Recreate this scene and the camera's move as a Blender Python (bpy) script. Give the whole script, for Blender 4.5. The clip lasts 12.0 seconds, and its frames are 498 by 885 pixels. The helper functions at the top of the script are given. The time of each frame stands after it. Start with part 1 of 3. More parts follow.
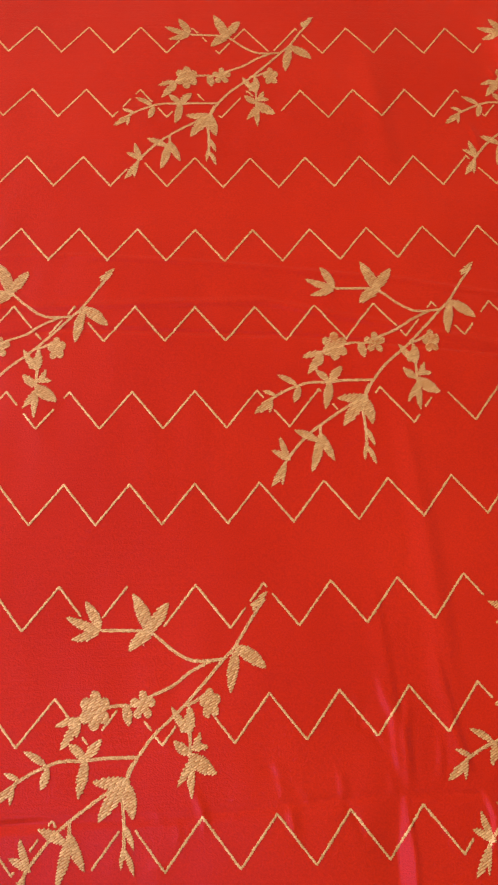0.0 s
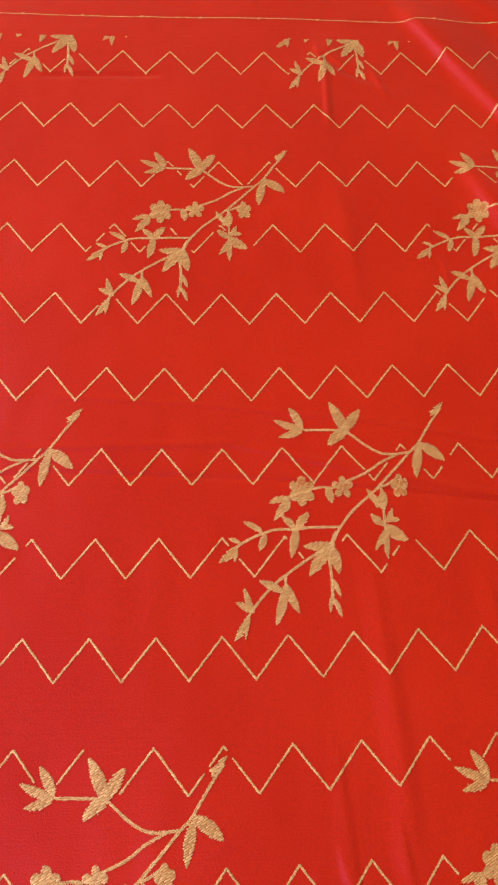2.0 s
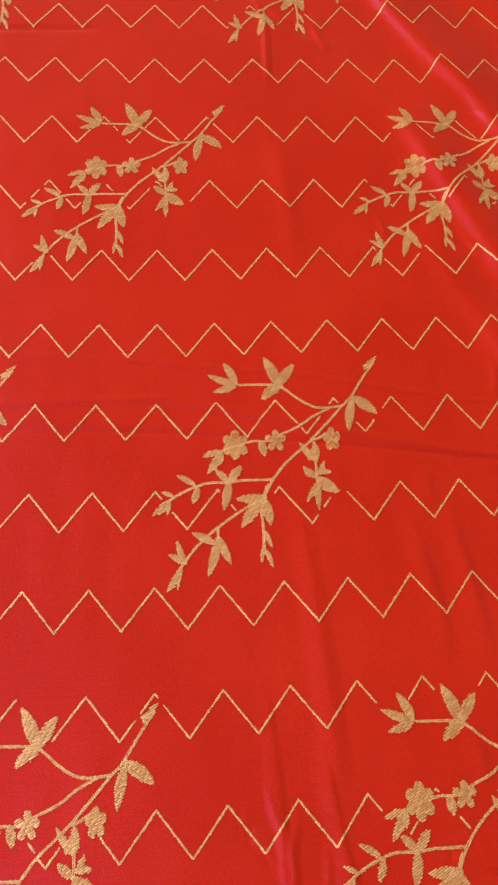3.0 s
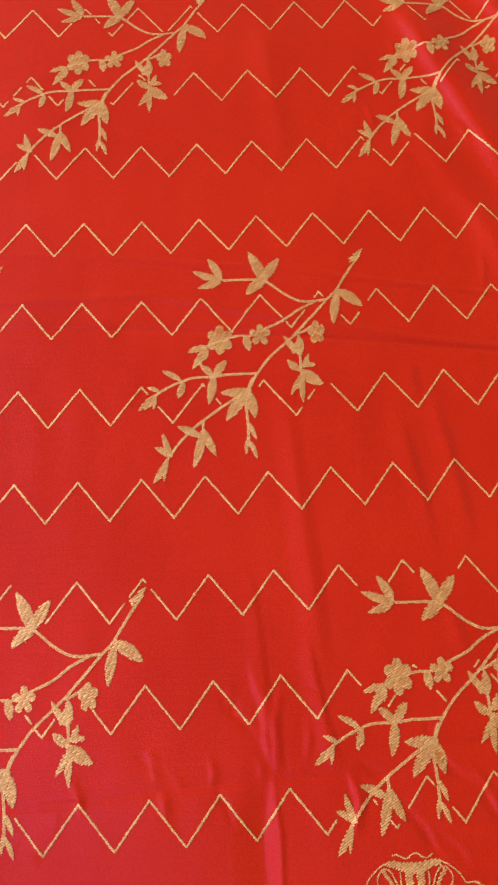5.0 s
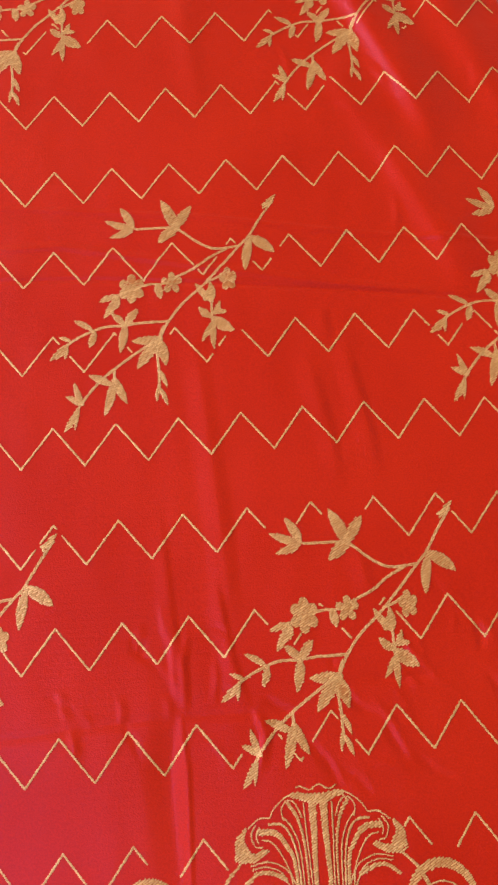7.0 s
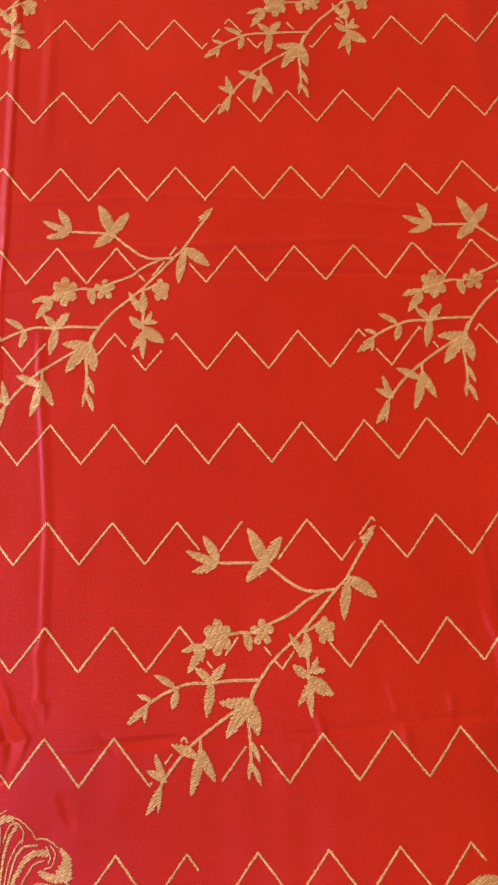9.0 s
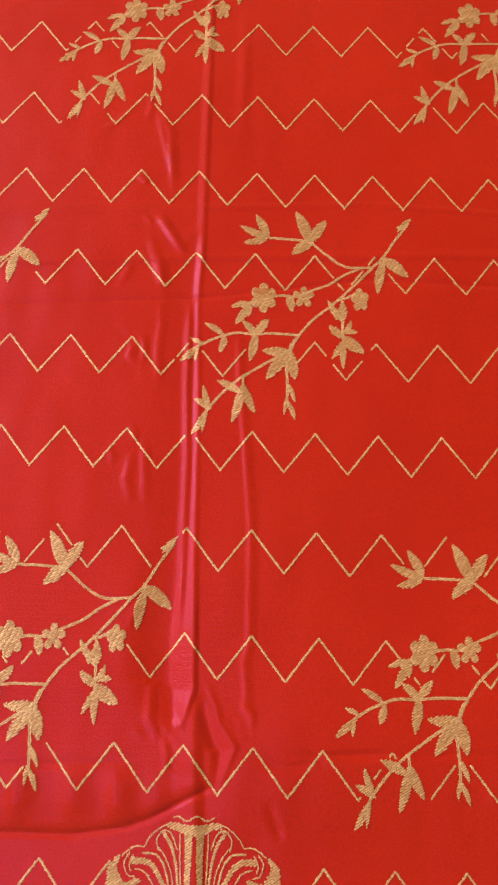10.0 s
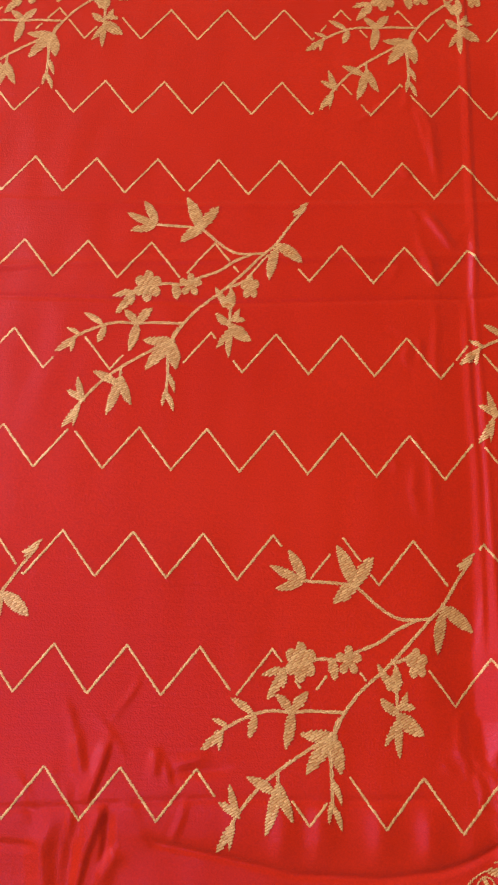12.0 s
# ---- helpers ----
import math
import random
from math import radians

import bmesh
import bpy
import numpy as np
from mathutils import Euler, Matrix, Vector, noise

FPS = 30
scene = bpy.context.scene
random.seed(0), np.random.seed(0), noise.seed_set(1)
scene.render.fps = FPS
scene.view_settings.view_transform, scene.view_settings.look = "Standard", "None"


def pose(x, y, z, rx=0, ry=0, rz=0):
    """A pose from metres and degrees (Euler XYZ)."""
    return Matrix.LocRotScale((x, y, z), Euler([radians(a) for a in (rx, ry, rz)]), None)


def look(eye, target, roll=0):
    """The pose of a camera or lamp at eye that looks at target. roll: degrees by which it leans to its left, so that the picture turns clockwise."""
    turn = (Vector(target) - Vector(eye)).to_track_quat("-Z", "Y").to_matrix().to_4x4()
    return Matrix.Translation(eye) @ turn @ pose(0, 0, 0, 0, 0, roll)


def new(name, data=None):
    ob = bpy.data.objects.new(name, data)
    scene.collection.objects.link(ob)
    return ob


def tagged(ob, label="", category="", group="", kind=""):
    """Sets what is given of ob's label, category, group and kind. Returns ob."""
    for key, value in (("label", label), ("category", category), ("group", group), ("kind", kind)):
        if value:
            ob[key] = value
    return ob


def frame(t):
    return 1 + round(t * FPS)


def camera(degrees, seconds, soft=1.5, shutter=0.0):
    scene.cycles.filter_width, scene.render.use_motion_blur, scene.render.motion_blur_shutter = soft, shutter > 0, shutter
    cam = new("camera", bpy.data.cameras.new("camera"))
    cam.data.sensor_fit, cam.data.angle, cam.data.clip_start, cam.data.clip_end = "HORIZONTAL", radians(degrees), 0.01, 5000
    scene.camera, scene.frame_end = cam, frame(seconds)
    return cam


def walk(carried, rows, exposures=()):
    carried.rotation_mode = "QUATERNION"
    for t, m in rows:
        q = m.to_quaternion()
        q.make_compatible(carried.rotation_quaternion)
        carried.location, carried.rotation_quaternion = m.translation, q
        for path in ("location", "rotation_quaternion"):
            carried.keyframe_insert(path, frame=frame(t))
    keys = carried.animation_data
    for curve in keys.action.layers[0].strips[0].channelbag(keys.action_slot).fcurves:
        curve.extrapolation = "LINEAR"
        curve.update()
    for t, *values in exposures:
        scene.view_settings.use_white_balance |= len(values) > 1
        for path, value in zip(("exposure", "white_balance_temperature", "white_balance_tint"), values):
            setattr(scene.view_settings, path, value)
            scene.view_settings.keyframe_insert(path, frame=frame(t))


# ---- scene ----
cam = camera(33.1, 12.0, soft=2.2)
# seconds, eye, and the turn in degrees
PATH = [
    (0, 0.0076, -0.4099, 0.4903, 21.66, -2.28, -1.73),
    (0.5, 0.0119, -0.3946, 0.4959, 22.93, -2.07, -1.64),
    (1, 0.0198, -0.3667, 0.5045, 23.89, -1.93, -1.22),
    (1.5, 0.0302, -0.3530, 0.5045, 24.93, -1.75, -1.11),
    (2, 0.0322, -0.3483, 0.5111, 24.82, -2.28, -1.33),
    (2.5, 0.0417, -0.3530, 0.5166, 23.72, -3.28, -1.83),
    (3, 0.0615, -0.3608, 0.5124, 22.85, -3.40, -2.49),
    (3.5, 0.0787, -0.3707, 0.5147, 22.46, -3.02, -3.09),
    (5.3, 0.0918, -0.3834, 0.5129, 16.96, -0.81, -2.76),
    (5.5, 0.0689, -0.3831, 0.4965, 16.68, -0.71, -3.23),
    (6, 0.0832, -0.3997, 0.5001, 15.92, 0.27, -4.56),
    (6.5, 0.1406, -0.4021, 0.5065, 15.69, 0.34, -4.88),
    (6.7, 0.1544, -0.4016, 0.5099, 15.52, -0.30, -4.58),
    (8.3, 0.0469, -0.4117, 0.5190, 16.38, -0.03, -2.27),
    (8.5, 0.0177, -0.4068, 0.5192, 16.29, -0.14, -2.21),
    (9, -0.0461, -0.4009, 0.5091, 16.01, -0.68, -1.80),
    (9.5, -0.1075, -0.3879, 0.5072, 15.72, -0.71, -0.34),
    (10, -0.1637, -0.3925, 0.5068, 15.99, -0.29, 0.86),
    (10.5, -0.2179, -0.3926, 0.4974, 16.49, 0.08, 1.34),
    (11, -0.2680, -0.3925, 0.4914, 16.75, 0.31, 1.13),
    (11.5, -0.3042, -0.3986, 0.4887, 16.87, 0.44, 1.12),
    (12, -0.3276, -0.3920, 0.4696, 17.31, 0.39, 1.78),
]
walk(cam, [(t, pose(x, y, z, a, b, c)) for t, x, y, z, a, b, c in PATH], [(0, 0.0), (6, 0.0), (9, -0.07), (12, -0.20)])

# ---- light: one unseen window, the sky outside it, and an added ceiling lamp ----
SUN_ELEVATION, SUN_TURN = radians(35), radians(140)
world = bpy.data.worlds.new("sky")
scene.world = world
world.use_nodes = True
sky = world.node_tree.nodes.new("ShaderNodeTexSky")
sky.sky_type, sky.sun_disc = "NISHITA", False
sky.sun_elevation, sky.sun_rotation = SUN_ELEVATION, SUN_TURN
background = world.node_tree.nodes["Background"]
background.inputs["Strength"].default_value = 0.1
world.node_tree.links.new(sky.outputs["Color"], background.inputs["Color"])

WALL_X, WALL_Y = -4.2, 4.2
WINDOW = (1.7, 3.25, 3.0, 2.2)  # west wall: centre along it, centre height, width, height
SHEEN_OPENING = (-2.0, -1.75, 1.75, 1.75)  # opening added in the ceiling for the sheen lamp: centre, size


def unseen_lamp(eye, target, size, energy, colour):
    data = bpy.data.lights.new("unseen_light", "AREA")
    data.shape, data.size, data.size_y = "RECTANGLE", *size
    data.energy, data.color = energy, colour
    new("unseen_light", data).matrix_world = look(eye, target)


unseen_lamp((WALL_X + 0.03, WINDOW[0], WINDOW[1]), (0, 0, 0.2), WINDOW[2:], 392, (1.0, 0.89, 0.76))
# cool overhead lamp, added to lay the pink sheen on the near left
unseen_lamp((SHEEN_OPENING[0], SHEEN_OPENING[1], 4.58), (SHEEN_OPENING[0], SHEEN_OPENING[1] + 0.001, 0), SHEEN_OPENING[2:], 58, (0.84, 0.88, 1.0))


# ---- materials ----
def material(name, base, rough, metal=0.0):
    m = bpy.data.materials.new(name)
    m.use_nodes = True
    b = m.node_tree.nodes["Principled BSDF"]
    b.inputs["Base Color"].default_value = (*base, 1)
    b.inputs["Roughness"].default_value = rough
    b.inputs["Metallic"].default_value = metal
    return m, m.node_tree, b


def node(tree, kind, **values):
    n = tree.nodes.new(kind)
    for key, value in values.items():
        if key in n.inputs:
            n.inputs[key].default_value = value
    return n


def ramp(tree, fac, stops):
    n = tree.nodes.new("ShaderNodeValToRGB")
    n.color_ramp.elements[0].position, n.color_ramp.elements[0].color = stops[0][0], (*stops[0][1], 1)
    n.color_ramp.elements[1].position, n.color_ramp.elements[1].color = stops[-1][0], (*stops[-1][1], 1)
    for at, colour in stops[1:-1]:
        n.color_ramp.elements.new(at).color = (*colour, 1)
    tree.links.new(fac, n.inputs["Fac"])
    return n.outputs["Color"]


def place(tree, turn=0.0, scale=(1, 1, 1)):
    co = tree.nodes.new("ShaderNodeTexCoord")
    mp = tree.nodes.new("ShaderNodeMapping")
    mp.inputs["Rotation"].default_value = (0, 0, radians(turn))
    mp.inputs["Scale"].default_value = scale
    tree.links.new(co.outputs["Object"], mp.inputs["Vector"])
    return mp.outputs["Vector"]


def bands(tree, turn, period, wobble=0.6):
    """Thread lines of that period in metres, turned by degrees."""
    w = tree.nodes.new("ShaderNodeTexWave")
    w.wave_type, w.bands_direction = "BANDS", "Y"
    w.inputs["Scale"].default_value = 2 * math.pi / (20 * period)
    w.inputs["Distortion"].default_value = wobble
    w.inputs["Detail Scale"].default_value = 1.2
    tree.links.new(place(tree, turn), w.inputs["Vector"])
    return w.outputs["Fac"]


def mixed(tree, a, b, fac, kind="MIX"):
    n = tree.nodes.new("ShaderNodeMix")
    n.data_type, n.blend_type = "RGBA", kind
    n.inputs[0].default_value = fac
    tree.links.new(a, n.inputs[6])
    tree.links.new(b, n.inputs[7])
    return n.outputs[2]


def bump(tree, shader, height, strength, distance, before=None):
    n = tree.nodes.new("ShaderNodeBump")
    n.inputs["Strength"].default_value, n.inputs["Distance"].default_value = strength, distance
    tree.links.new(height, n.inputs["Height"])
    if before:
        tree.links.new(before, n.inputs["Normal"])
    tree.links.new(n.outputs["Normal"], shader.inputs["Normal"])
    return n.outputs["Normal"]


def satin_material():
    m, tree, b = material("red_satin", (0.58, 0.022, 0.005), 0.31)
    broad = node(tree, "ShaderNodeTexNoise", Scale=9.0, Detail=3.0)
    fine = node(tree, "ShaderNodeTexNoise", Scale=1000.0, Detail=3.0)
    slub = node(tree, "ShaderNodeTexNoise", Scale=60.0, Detail=3.0)
    tree.links.new(place(tree), broad.inputs["Vector"])
    tree.links.new(place(tree), fine.inputs["Vector"])
    tree.links.new(place(tree, 0, (0.35, 6.0, 1)), slub.inputs["Vector"])
    tone = ramp(tree, broad.outputs["Fac"], [(0.3, (0.55, 0.021, 0.0025)), (0.7, (0.61, 0.027, 0.0045))])
    grain = ramp(tree, fine.outputs["Fac"], [(0.3, (0.80, 0.78, 0.80)), (0.7, (1.0, 1.0, 1.0))])
    tree.links.new(mixed(tree, tone, grain, 1.0, "MULTIPLY"), b.inputs["Base Color"])
    b.inputs["Specular IOR Level"].default_value = 0.72
    b.inputs["Specular Tint"].default_value = (0.24, 0.125, 0.40, 1)
    first = bump(tree, b, slub.outputs["Fac"], 0.2, 0.0007)
    second = bump(tree, b, bands(tree, 38, 0.0009, 3.5), 0.07, 0.0002, first)
    bump(tree, b, fine.outputs["Fac"], 0.7, 0.00029, second)
    return m


def gold_material():
    m, tree, b = material("gold_thread", (0.8, 0.45, 0.18), 0.36, 0.15)
    island = tree.nodes.new("ShaderNodeNewGeometry").outputs["Random Per Island"]
    tone = ramp(tree, island, [(0.0, (0.62, 0.32, 0.11)), (0.5, (0.75, 0.425, 0.17)), (1.0, (0.86, 0.53, 0.24))])
    fine = node(tree, "ShaderNodeTexNoise", Scale=1400.0, Detail=2.0)
    coarse = node(tree, "ShaderNodeTexNoise", Scale=60.0, Detail=3.0)
    tree.links.new(place(tree, -27, (0.4, 1.6, 1)), fine.inputs["Vector"])
    tree.links.new(place(tree), coarse.inputs["Vector"])
    speck = ramp(tree, fine.outputs["Fac"], [(0.34, (0.76, 0.66, 0.56)), (0.55, (1.0, 1.0, 1.0))])
    worn = ramp(tree, coarse.outputs["Fac"], [(0.3, (0.88, 0.84, 0.80)), (0.65, (1.0, 1.0, 1.0))])
    tree.links.new(mixed(tree, mixed(tree, tone, speck, 1.0, "MULTIPLY"), worn, 1.0, "MULTIPLY"), b.inputs["Base Color"])
    b.inputs["Specular IOR Level"].default_value = 0.9
    b.inputs["IOR"].default_value = 1.6
    bump(tree, b, fine.outputs["Fac"], 0.4, 0.0003)
    return m


def binding_material():
    m, tree, b = material("binding_threads", (0.52, 0.20, 0.06), 0.5)
    fine = node(tree, "ShaderNodeTexNoise", Scale=900.0, Detail=2.0)
    tree.links.new(place(tree, -27, (0.5, 1.6, 1)), fine.inputs["Vector"])
    tree.links.new(ramp(tree, fine.outputs["Fac"], [(0.35, (0.40, 0.11, 0.03)), (0.65, (0.58, 0.22, 0.065))]), b.inputs["Base Color"])
    bump(tree, b, fine.outputs["Fac"], 0.5, 0.0003)
    return m


def plaster_material():
    m, tree, b = material("wall_plaster", (0.45, 0.42, 0.38), 0.85)
    n = node(tree, "ShaderNodeTexNoise", Scale=6.0, Detail=6.0)
    tree.links.new(place(tree), n.inputs["Vector"])
    tree.links.new(ramp(tree, n.outputs["Fac"], [(0.3, (0.41, 0.38, 0.34)), (0.7, (0.48, 0.45, 0.41))]), b.inputs["Base Color"])
    bump(tree, b, n.outputs["Fac"], 0.2, 0.01)
    return m


def floor_material():
    m, tree, b = material("pale_floor", (0.6, 0.6, 0.6), 0.4)
    n = node(tree, "ShaderNodeTexNoise", Scale=14.0, Detail=8.0)
    tree.links.new(place(tree), n.inputs["Vector"])
    tree.links.new(ramp(tree, n.outputs["Fac"], [(0.3, (0.52, 0.52, 0.52)), (0.7, (0.66, 0.66, 0.65))]), b.inputs["Base Color"])
    return m


SATIN = satin_material()
GOLD, BINDING = gold_material(), binding_material()
PLASTER, FLOOR = plaster_material(), floor_material()


# ---- small builders ----
def mesh_object(name, verts, faces, mat, parent=None, label="", smooth=True):
    data = bpy.data.meshes.new(name)
    data.from_pydata([tuple(v) for v in verts], [], [tuple(f) for f in faces])
    if smooth:
        data.polygons.foreach_set("use_smooth", [True] * len(data.polygons))
    data.materials.append(mat)
    ob = new(name, data)
    ob.parent = parent
    return tagged(ob, label=label)


def box(name, lo, hi, mat):
    (a, b, c), (d, e, f) = lo, hi
    v = [(a, b, c), (d, b, c), (d, e, c), (a, e, c), (a, b, f), (d, b, f), (d, e, f), (a, e, f)]
    q = [(0, 3, 2, 1), (4, 5, 6, 7), (0, 1, 5, 4), (1, 2, 6, 5), (2, 3, 7, 6), (3, 0, 4, 7)]
    return mesh_object(name, v, q, mat, smooth=False)


# ---- the room that closes the place ----
FLOOR_Z = -0.016
ROOM = (WALL_X, 3.0, 0.4 - WALL_Y, WALL_Y, 4.6)  # x, x, y, y, height
x0, x1, y0, y1, top = ROOM
tagged(box("floor", (x0 - 0.2, y0 - 0.2, FLOOR_Z - 0.1), (x1 + 0.2, y1 + 0.2, FLOOR_Z), FLOOR), "pale grey floor under the cloth", "floor", kind="structure")
tagged(box("wall_south", (x0 - 0.2, y0 - 0.2, FLOOR_Z), (x1 + 0.2, y0, top), PLASTER), "plain beige plastered wall", "wall", kind="structure")
tagged(box("wall_east", (x1, y0, FLOOR_Z), (x1 + 0.2, y1, top), PLASTER), "plain beige plastered wall", "wall", kind="structure")
tagged(box("wall_north", (x0 - 0.2, y1, FLOOR_Z), (x1 + 0.2, y1 + 0.2, top), PLASTER), "plain beige plastered wall", "wall", kind="structure")


def pierced(name, us, vs, slab, label, category):
    """A wall or ceiling of eight blocks round an opening; slab gives a block's middle and size."""
    bm = bmesh.new()
    for i in range(3):
        for j in range(3):
            if (i, j) != (1, 1):
                mid, size = slab((us[i] + us[i + 1]) / 2, (vs[j] + vs[j + 1]) / 2, us[i + 1] - us[i], vs[j + 1] - vs[j])
                bmesh.ops.create_cube(bm, size=1, matrix=Matrix.Translation(mid) @ Matrix.Diagonal((*size, 1)))
    data = bpy.data.meshes.new(name)
    bm.to_mesh(data)
    bm.free()
    data.materials.append(PLASTER)
    return tagged(new(name, data), label, category, kind="structure")


c, h, w, t = WINDOW
pierced("wall_west", (y0, c - w / 2, c + w / 2, y1), (FLOOR_Z, h - t / 2, h + t / 2, top), lambda u, v, a, b: ((x0 - 0.1, u, v), (0.2, a, b)),
        "beige plastered wall with a window opening", "wall")
# the ceiling's opening is made up, to let the added lamp through
c, h, w, t = SHEEN_OPENING
pierced("ceiling", (x0 - 0.2, c - w / 2, c + w / 2, x1 + 0.2), (y0 - 0.2, h - t / 2, h + t / 2, y1 + 0.2), lambda u, v, a, b: ((u, v, top + 0.05), (a, b, 0.1)),
        "plain beige ceiling with an opening added for the sheen lamp", "ceiling")

# ---- the lie of the cloth: creases, pleats and swells ----
X0, X1, Y0, Y1, STEP = -0.68, 0.44, -0.58, 0.42, 0.0013
NX, NY = round((X1 - X0) / STEP) + 1, round((Y1 - Y0) / STEP) + 1
GX, GY = np.meshgrid(np.linspace(X0, X1, NX), np.linspace(Y0, Y1, NY), indexing="ij")


def along(line, at=...):
    """Signed distance to a line of points (positive on the right of its way), and how far along it, 0 to 1."""
    gx, gy = GX[at], GY[at]
    best, side, run = np.full(gx.shape, 9.0), np.zeros(gx.shape), np.zeros(gx.shape)
    pts = np.array(line, float)
    lengths = np.hypot(*np.diff(pts, axis=0).T)
    before = np.r_[0, np.cumsum(lengths)]
    for n in range(len(pts) - 1):
        d = (pts[n + 1] - pts[n]) / lengths[n]
        s = np.clip((gx - pts[n, 0]) * d[0] + (gy - pts[n, 1]) * d[1], 0, lengths[n])
        px, py = gx - pts[n, 0] - s * d[0], gy - pts[n, 1] - s * d[1]
        far = np.hypot(px, py)
        near = far < best
        best = np.where(near, far, best)
        side = np.where(near, np.sign(px * d[1] - py * d[0]), side)
        run = np.where(near, (before[n] + s) / before[-1], run)
    return best * side, run


def crease(line, height, west, east, fade=0.15, round_=0.0006, at=...):
    """A crest along a line that runs towards the near edge, with its flanks' widths to the west and east."""
    d, run = along(line, at)
    if not np.isscalar(west):  # widths along it: the crest is as high as its flank is wide
        widths = np.interp(run, np.linspace(0, 1, len(west)), west)
        west, height = np.maximum(widths, 0.0012), height * widths / max(west)
    soft = round_ / np.maximum(west, east)
    d = np.where(d > 0, d / west, d / east)
    shape = np.maximum(0, 1 - (np.sqrt(d * d + soft * soft) - soft))
    shape = shape * shape * (3 - 2 * shape) * 0.35 + shape * 0.65
    ends = np.clip(np.minimum(run, 1 - run) / max(fade, 1e-6), 0, 1)
    return height * shape * (ends * ends * (3 - 2 * ends))


def pleat(line, crest, foot, widths, back=0.03, fade=0.05):
    """A folded edge: a slanting face of those widths falls from the crest westwards, and the cloth rises again behind it."""
    d, run = along(line)
    w = np.interp(run, np.linspace(0, 1, len(widths)), widths)
    scale = w / max(widths)
    w = np.maximum(w, 0.0012)
    rise = np.clip((d - w) / back, 0, 1)
    shape = np.where(d < 0, crest * np.clip(1 + d / 0.0018, 0, 1), np.where(d < w, crest - (crest + foot) * d / w, -foot * (1 - rise * rise * (3 - 2 * rise))))
    ends = np.clip(np.minimum(run, 1 - run) / fade, 0, 1)
    return shape * scale * (ends * ends * (3 - 2 * ends))


def swell(line, height, width, fade=0.25, east=None):
    d, run = along(line)
    d = np.where(d > 0, d, d * width / (east or width))
    ends = np.clip(np.minimum(run, 1 - run) / fade, 0, 1)
    return height * np.exp(-((d / width) ** 2)) * (ends * ends * (3 - 2 * ends))


def crumple(cx, cy, rx, ry, count, seed, lean, height):
    """Short random creases round a place, most of them at about that lean in degrees."""
    rng, out = random.Random(seed), np.zeros(GX.shape)
    for _ in range(count):
        x, y = cx + rng.gauss(0, 0.5) * rx, cy + rng.gauss(0, 0.5) * ry
        a, half = radians(rng.gauss(lean, 28)), rng.uniform(0.006, 0.020)
        ends = [(x - half * math.cos(a), y + half * math.sin(a)), (x + 0.002, y), (x + half * math.cos(a), y - half * math.sin(a))]
        i0, i1 = np.searchsorted(GX[:, 0], (x - 0.05, x + 0.05))
        j0, j1 = np.searchsorted(GY[0], (y - 0.05, y + 0.05))
        tall = height * rng.uniform(0.4, 1.2) * rng.choice((1, 1, -1))
        out[i0:i1, j0:j1] += crease(ends, tall, rng.uniform(0.0018, 0.0045), rng.uniform(0.0018, 0.0045), 0.45, at=(slice(i0, i1), slice(j0, j1)))
    return out


def field(scale, seed, stretch=(1, 1)):
    """A smooth random field, about -1 to 1, of that size in metres."""
    rng = np.random.default_rng(seed)
    out = np.zeros(GX.shape)
    for _ in range(14):
        a = rng.uniform(0, 2 * math.pi)
        k = 2 * math.pi / scale * rng.uniform(0.6, 1.5)
        out += np.sin(k * (math.cos(a) * GX * stretch[0] + math.sin(a) * GY * stretch[1]) + rng.uniform(0, 6.28))
    return out / 5


def shade_drop(x, y):
    """How far the near side is sloped down, a shape standing in for shade there."""
    fall = np.clip((-0.426 - y) / 0.075, 0, 1)
    return 0.0075 * fall * fall * (3 - 2 * fall) * np.clip((0.24 - x) / 0.30, 0, 1)


